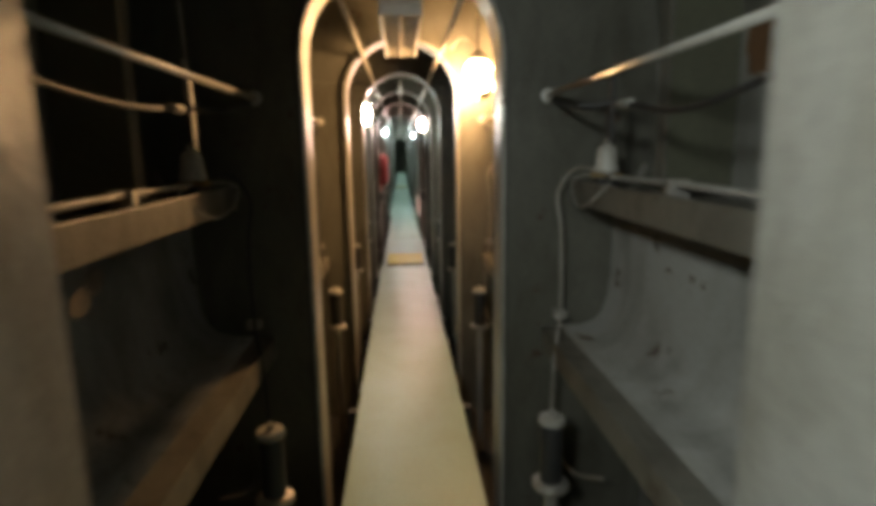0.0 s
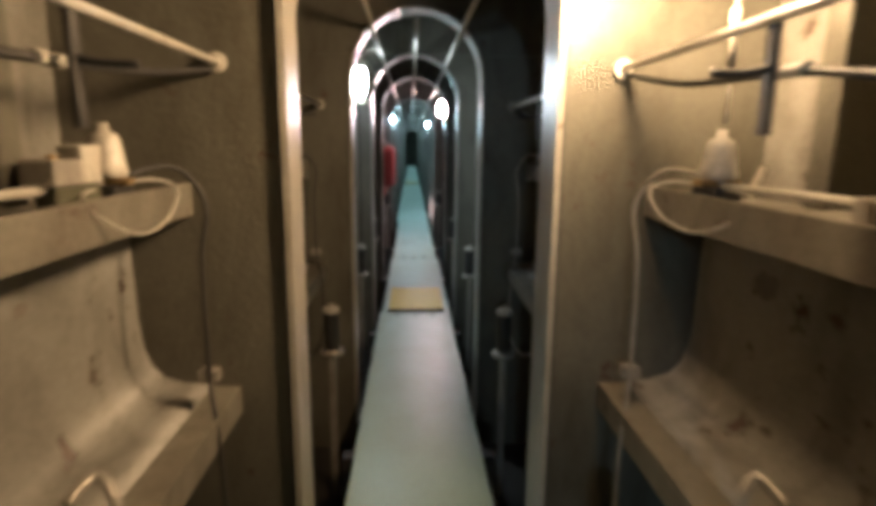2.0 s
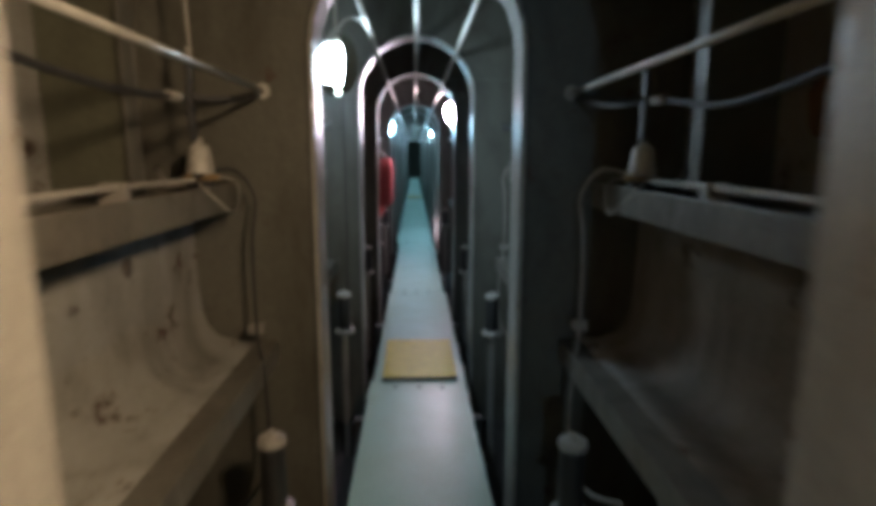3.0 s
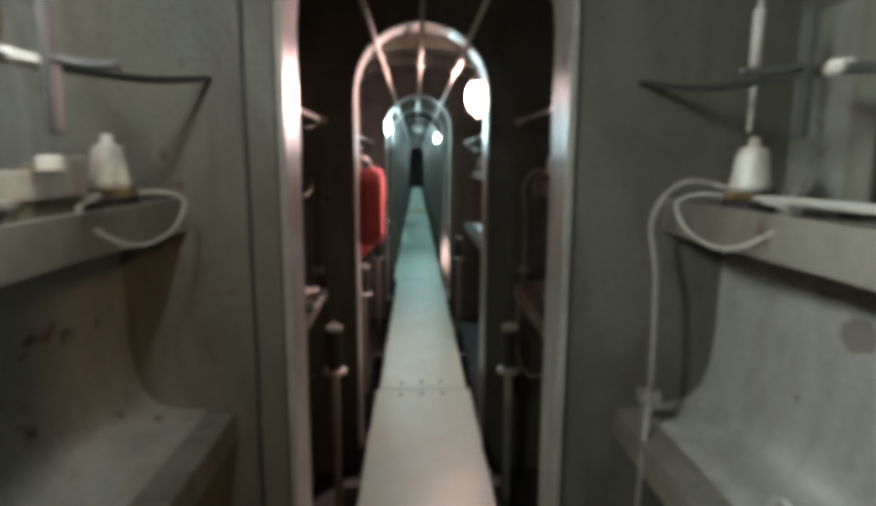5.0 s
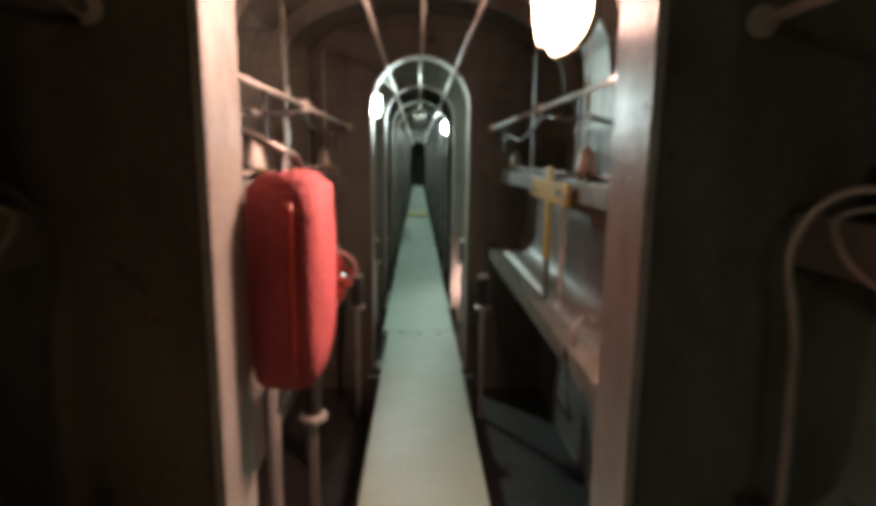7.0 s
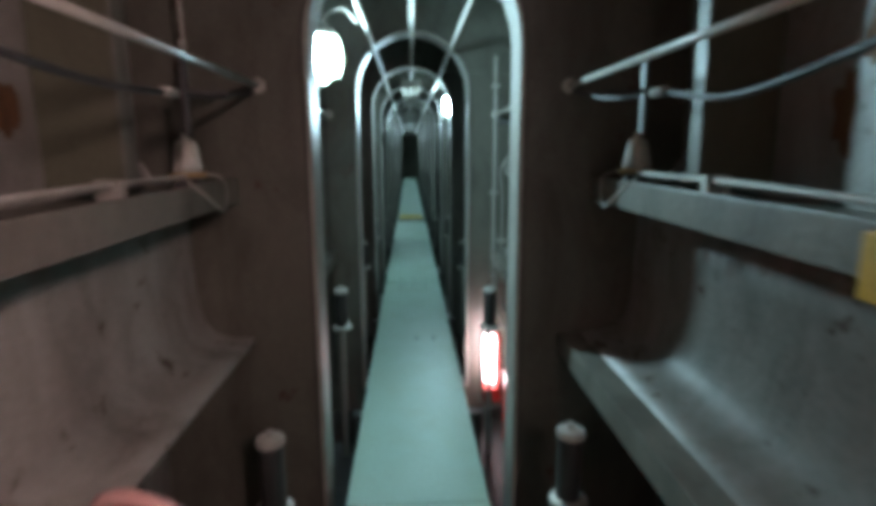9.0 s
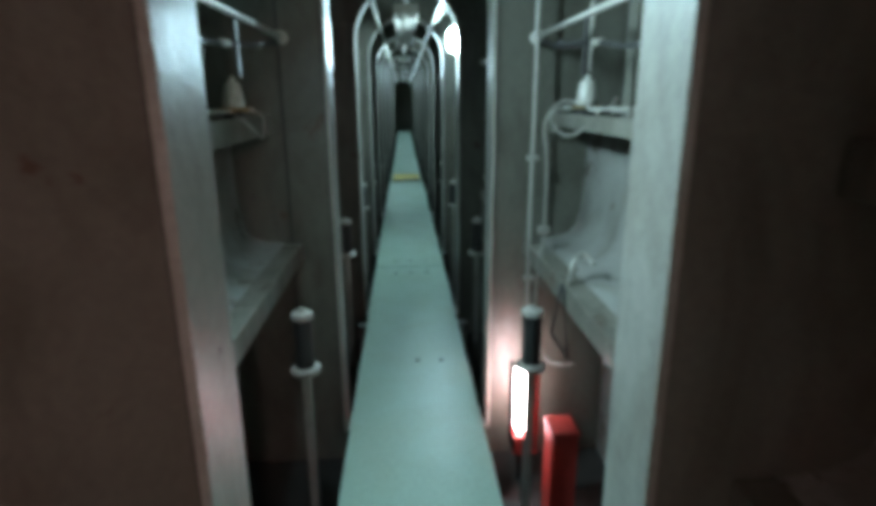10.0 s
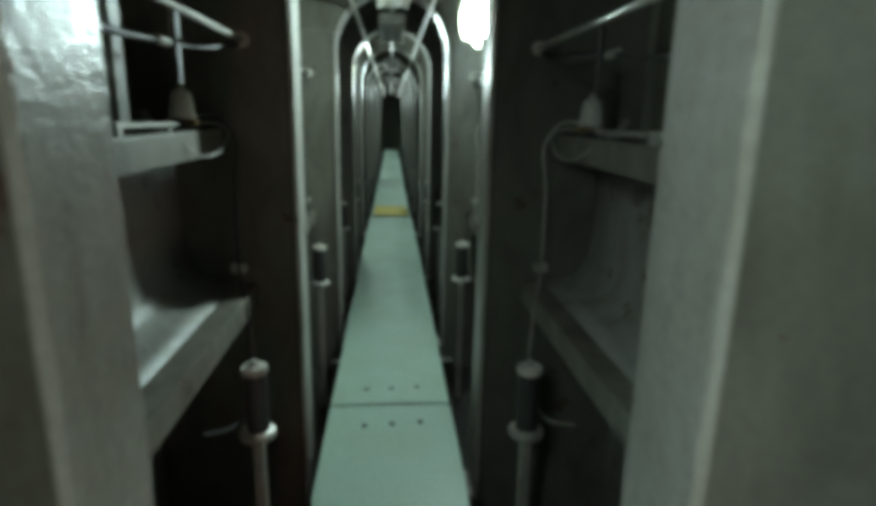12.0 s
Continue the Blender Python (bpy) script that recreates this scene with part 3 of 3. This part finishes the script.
part("valve_head", lathe([(0.025, 1.12), (0.028, 1.13), (0.028, 1.16), (0.015, 1.17)], 12), BRASS, bottle, "", True)
part("lever", box((-0.015, -0.09, 1.17), (0.015, 0.03, 1.185), 0.004), BLACK, bottle)
label = bmesh.new()
tube([(0, 0, 0.78), (0, 0, 0.96)], 0.079, 22, label)
bmesh.ops.delete(label, geom=[v for v in label.verts if v.co.x < 0.01], context="VERTS")
part("label", label, WHITE, bottle, "white paper label", True)
part("bracket", box((-0.19, -0.03, 0.80), (-0.074, 0.03, 0.83), 0.003), STEEL, bottle)

rail = thing("yellow_frame", "yellow painted steel bar frame fixed along the shelf", "frame", at=(0.60, 10.98, 0))
part("bar", box((-0.012, -0.38, 1.135), (0.008, 0.34, 1.23), 0.004), YELLOW, rail)
part("leg", box((-0.014, -0.07, 0.86), (0.002, 0.02, 1.133), 0.004), YELLOW, rail)
part("post_top", box((-0.014, -0.075, 1.226), (0.004, 0.005, 1.29), 0.004), YELLOW, rail)
part("foot", box((-0.010, -0.055, 0.662), (0.006, 0.005, 0.858), 0.004), OLIVE, rail, "unpainted lower end of the post")
part("stay", box((-0.008, -0.295, 0.662), (0.012, -0.265, 1.133), 0.004), PIPE, rail, "pale unpainted flat stay")
for y in (-0.25, 0.22):
    part("bolt", lathe([(0.012, 0), (0.012, 0.012), (0.006, 0.016)], 8), STEEL, rail).matrix_basis = pose(-0.012, y, 1.18, 0, -90, 0)

# flat bar upright before the other shelf
post = thing("flat_bar_upright", "olive grey flat bar upright standing before the shelf", "post", at=(-0.605, 10.93, 0))
part("bar", box((-0.012, -0.045, 0.662), (0.0, 0.03, 1.98), 0.003), PAINT, post)
for z in (1.19, 1.60):
    part("lug", box((-0.014, -0.03, z - 0.03), (0.012, 0.015, z + 0.03), 0.004), STEEL, post)

# work light by the walkway
work = thing("work_light", "lit pinkish work light in a red housing by the walkway", "lamp", at=(0.49, 14.16, 0))
part("tube_glass", crumpled(lathe([(0.018, -0.22), (0.03, -0.20), (0.03, 0.10), (0.018, 0.12)], 12)), GLOW_FLOOR, work, "glowing white tube", True)
part("housing", box((0.04, -0.05, -0.30), (0.075, 0.05, 0.13), 0.008), RED, work)
# sheet added only to hold the tube's light off the far ledge
part("spill_blocker", box((-0.052, -0.06, -0.30), (-0.044, 0.03, 0.13), 0.003), BLACK, work, "added dark sheet blocking spill towards the walkway")
part("base", box((-0.04, -0.05, -0.34), (0.075, 0.07, -0.24), 0.01), RED, work, "red plastic base")
part("stand", box((-0.015, -0.015, BOTTOM), (0.015, 0.015, -0.34), 0.002), BLACK, work)
crate = thing("red_box", "small red metal box beside the work light", "box", at=(0.60, 13.88, 0))
part("box_body", box((-0.05, -0.07, BOTTOM), (0.06, 0.07, -0.06), 0.008), RED, crate)
part("lid", box((-0.055, -0.075, -0.058), (0.065, 0.075, -0.035), 0.006), RED, crate)

# flaked paint patches on the hull plating
flake = painted("flaked_patch", (0.17, 0.15, 0.13), (0.08, 0.06, 0.05), 0.6, scale=16)
random.seed(12)
for n in range(-1, 10):
    for side in (-1, 1):
        for k in range(5):
            bm = bmesh.new()
            size = random.choice((0.014, 0.02, 0.03, 0.045))
            a0 = random.uniform(0, 6)
            rim = [(0.0, size * (1 + 0.5 * noise.noise(Vector((3 * math.cos(a), 3 * math.sin(a), n + 7 * k)))) * math.cos(a + a0), 0.8 * size * (1 + 0.6 * noise.noise(Vector((3 * math.cos(a), 5 * math.sin(a), n - 5 * k)))) * math.sin(a + a0)) for a in [2 * math.pi * q / 16 for q in range(16)]]
            front = [bm.verts.new((-side * 0.0025, y, z)) for x, y, z in rim]
            back = [bm.verts.new((side * 0.003, y, z)) for x, y, z in rim]
            bm.faces.new(front)
            for q in range(16):
                bm.faces.new((front[q], front[(q + 1) % 16], back[(q + 1) % 16], back[q]))
            ob = part("flaked_spot", bm, flake, hull)
            ob.matrix_basis = pose(side * 0.80, web_y(n) + random.uniform(0.35, 1.4), random.uniform(0.95, 1.12))

# torn paper sheets stuck on the ledge before the long bay
for x, y, rz in ((-0.56, 8.75, 20), (-0.57, 8.62, -12)):
    sheet = bmesh.new()
    bmesh.ops.create_grid(sheet, x_segments=6, y_segments=6, size=0.09)
    for v in sheet.verts:
        v.co.z = 0.05 * noise.noise(v.co * 8 + Vector((x * 9, y, 0))) + 0.6 * abs(v.co.y)
    ob = part("crumpled_sheet", sheet, WHITE, None, "", True)
    ob.matrix_basis = pose(x, y, 0.668, 0, 0, rz)
    solid = ob.modifiers.new("thickness", "SOLIDIFY")
    solid.thickness = 0.002
    tagged(ob, "crumpled pale paper sheet lying on the ledge", "paper", "crumpled sheets")

# brown rust stains on the plating above the shelves
stain = painted("brown_rust_stain", (0.16, 0.075, 0.03), (0.06, 0.035, 0.02), 0.8, scale=18, amount=0.8)
random.seed(31)
for n in range(-1, 9):
    for side in (-1, 1):
        for k in range(2):
            bm = bmesh.new()
            wide, tall = random.uniform(0.03, 0.09), random.uniform(0.05, 0.13)
            rim = []
            for q in range(24):
                a = 2 * math.pi * q / 24
                swell = 1 + 0.7 * noise.noise(Vector((2 * math.cos(a), 2 * math.sin(a), 3.1 * n + 7 * k + side)))
                rim.append((wide * swell * math.cos(a), tall * swell * math.sin(a)))
            front = [bm.verts.new((-side * 0.002, y, z)) for y, z in rim]
            back = [bm.verts.new((side * 0.003, y, z)) for y, z in rim]
            bm.faces.new(front)
            for q in range(24):
                bm.faces.new((front[q], front[(q + 1) % 24], back[(q + 1) % 24], back[q]))
            part("rust_stain", bm, stain, hull).matrix_basis = pose(side * HULL, web_y(n) + random.uniform(0.75, 1.5), random.uniform(1.36, 1.62))

# welded seams down the frame plates
for n, x in ((3, -0.46), (7, -0.565)):
    y = web_y(n) + (0.10 if n == 7 else 0) - 0.0115
    bead = part("weld_seam", tube(smooth_line([(x + 0.004 * noise.noise(Vector((0, n, 3 * z))), y, z) for z in [-0.3 + 0.22 * k for k in range(11)]], 4), 0.006, 6), DARK, None, "", True)
    tagged(bead, "dark welded seam down the frame plate", "seam", "frame seams", "structure")
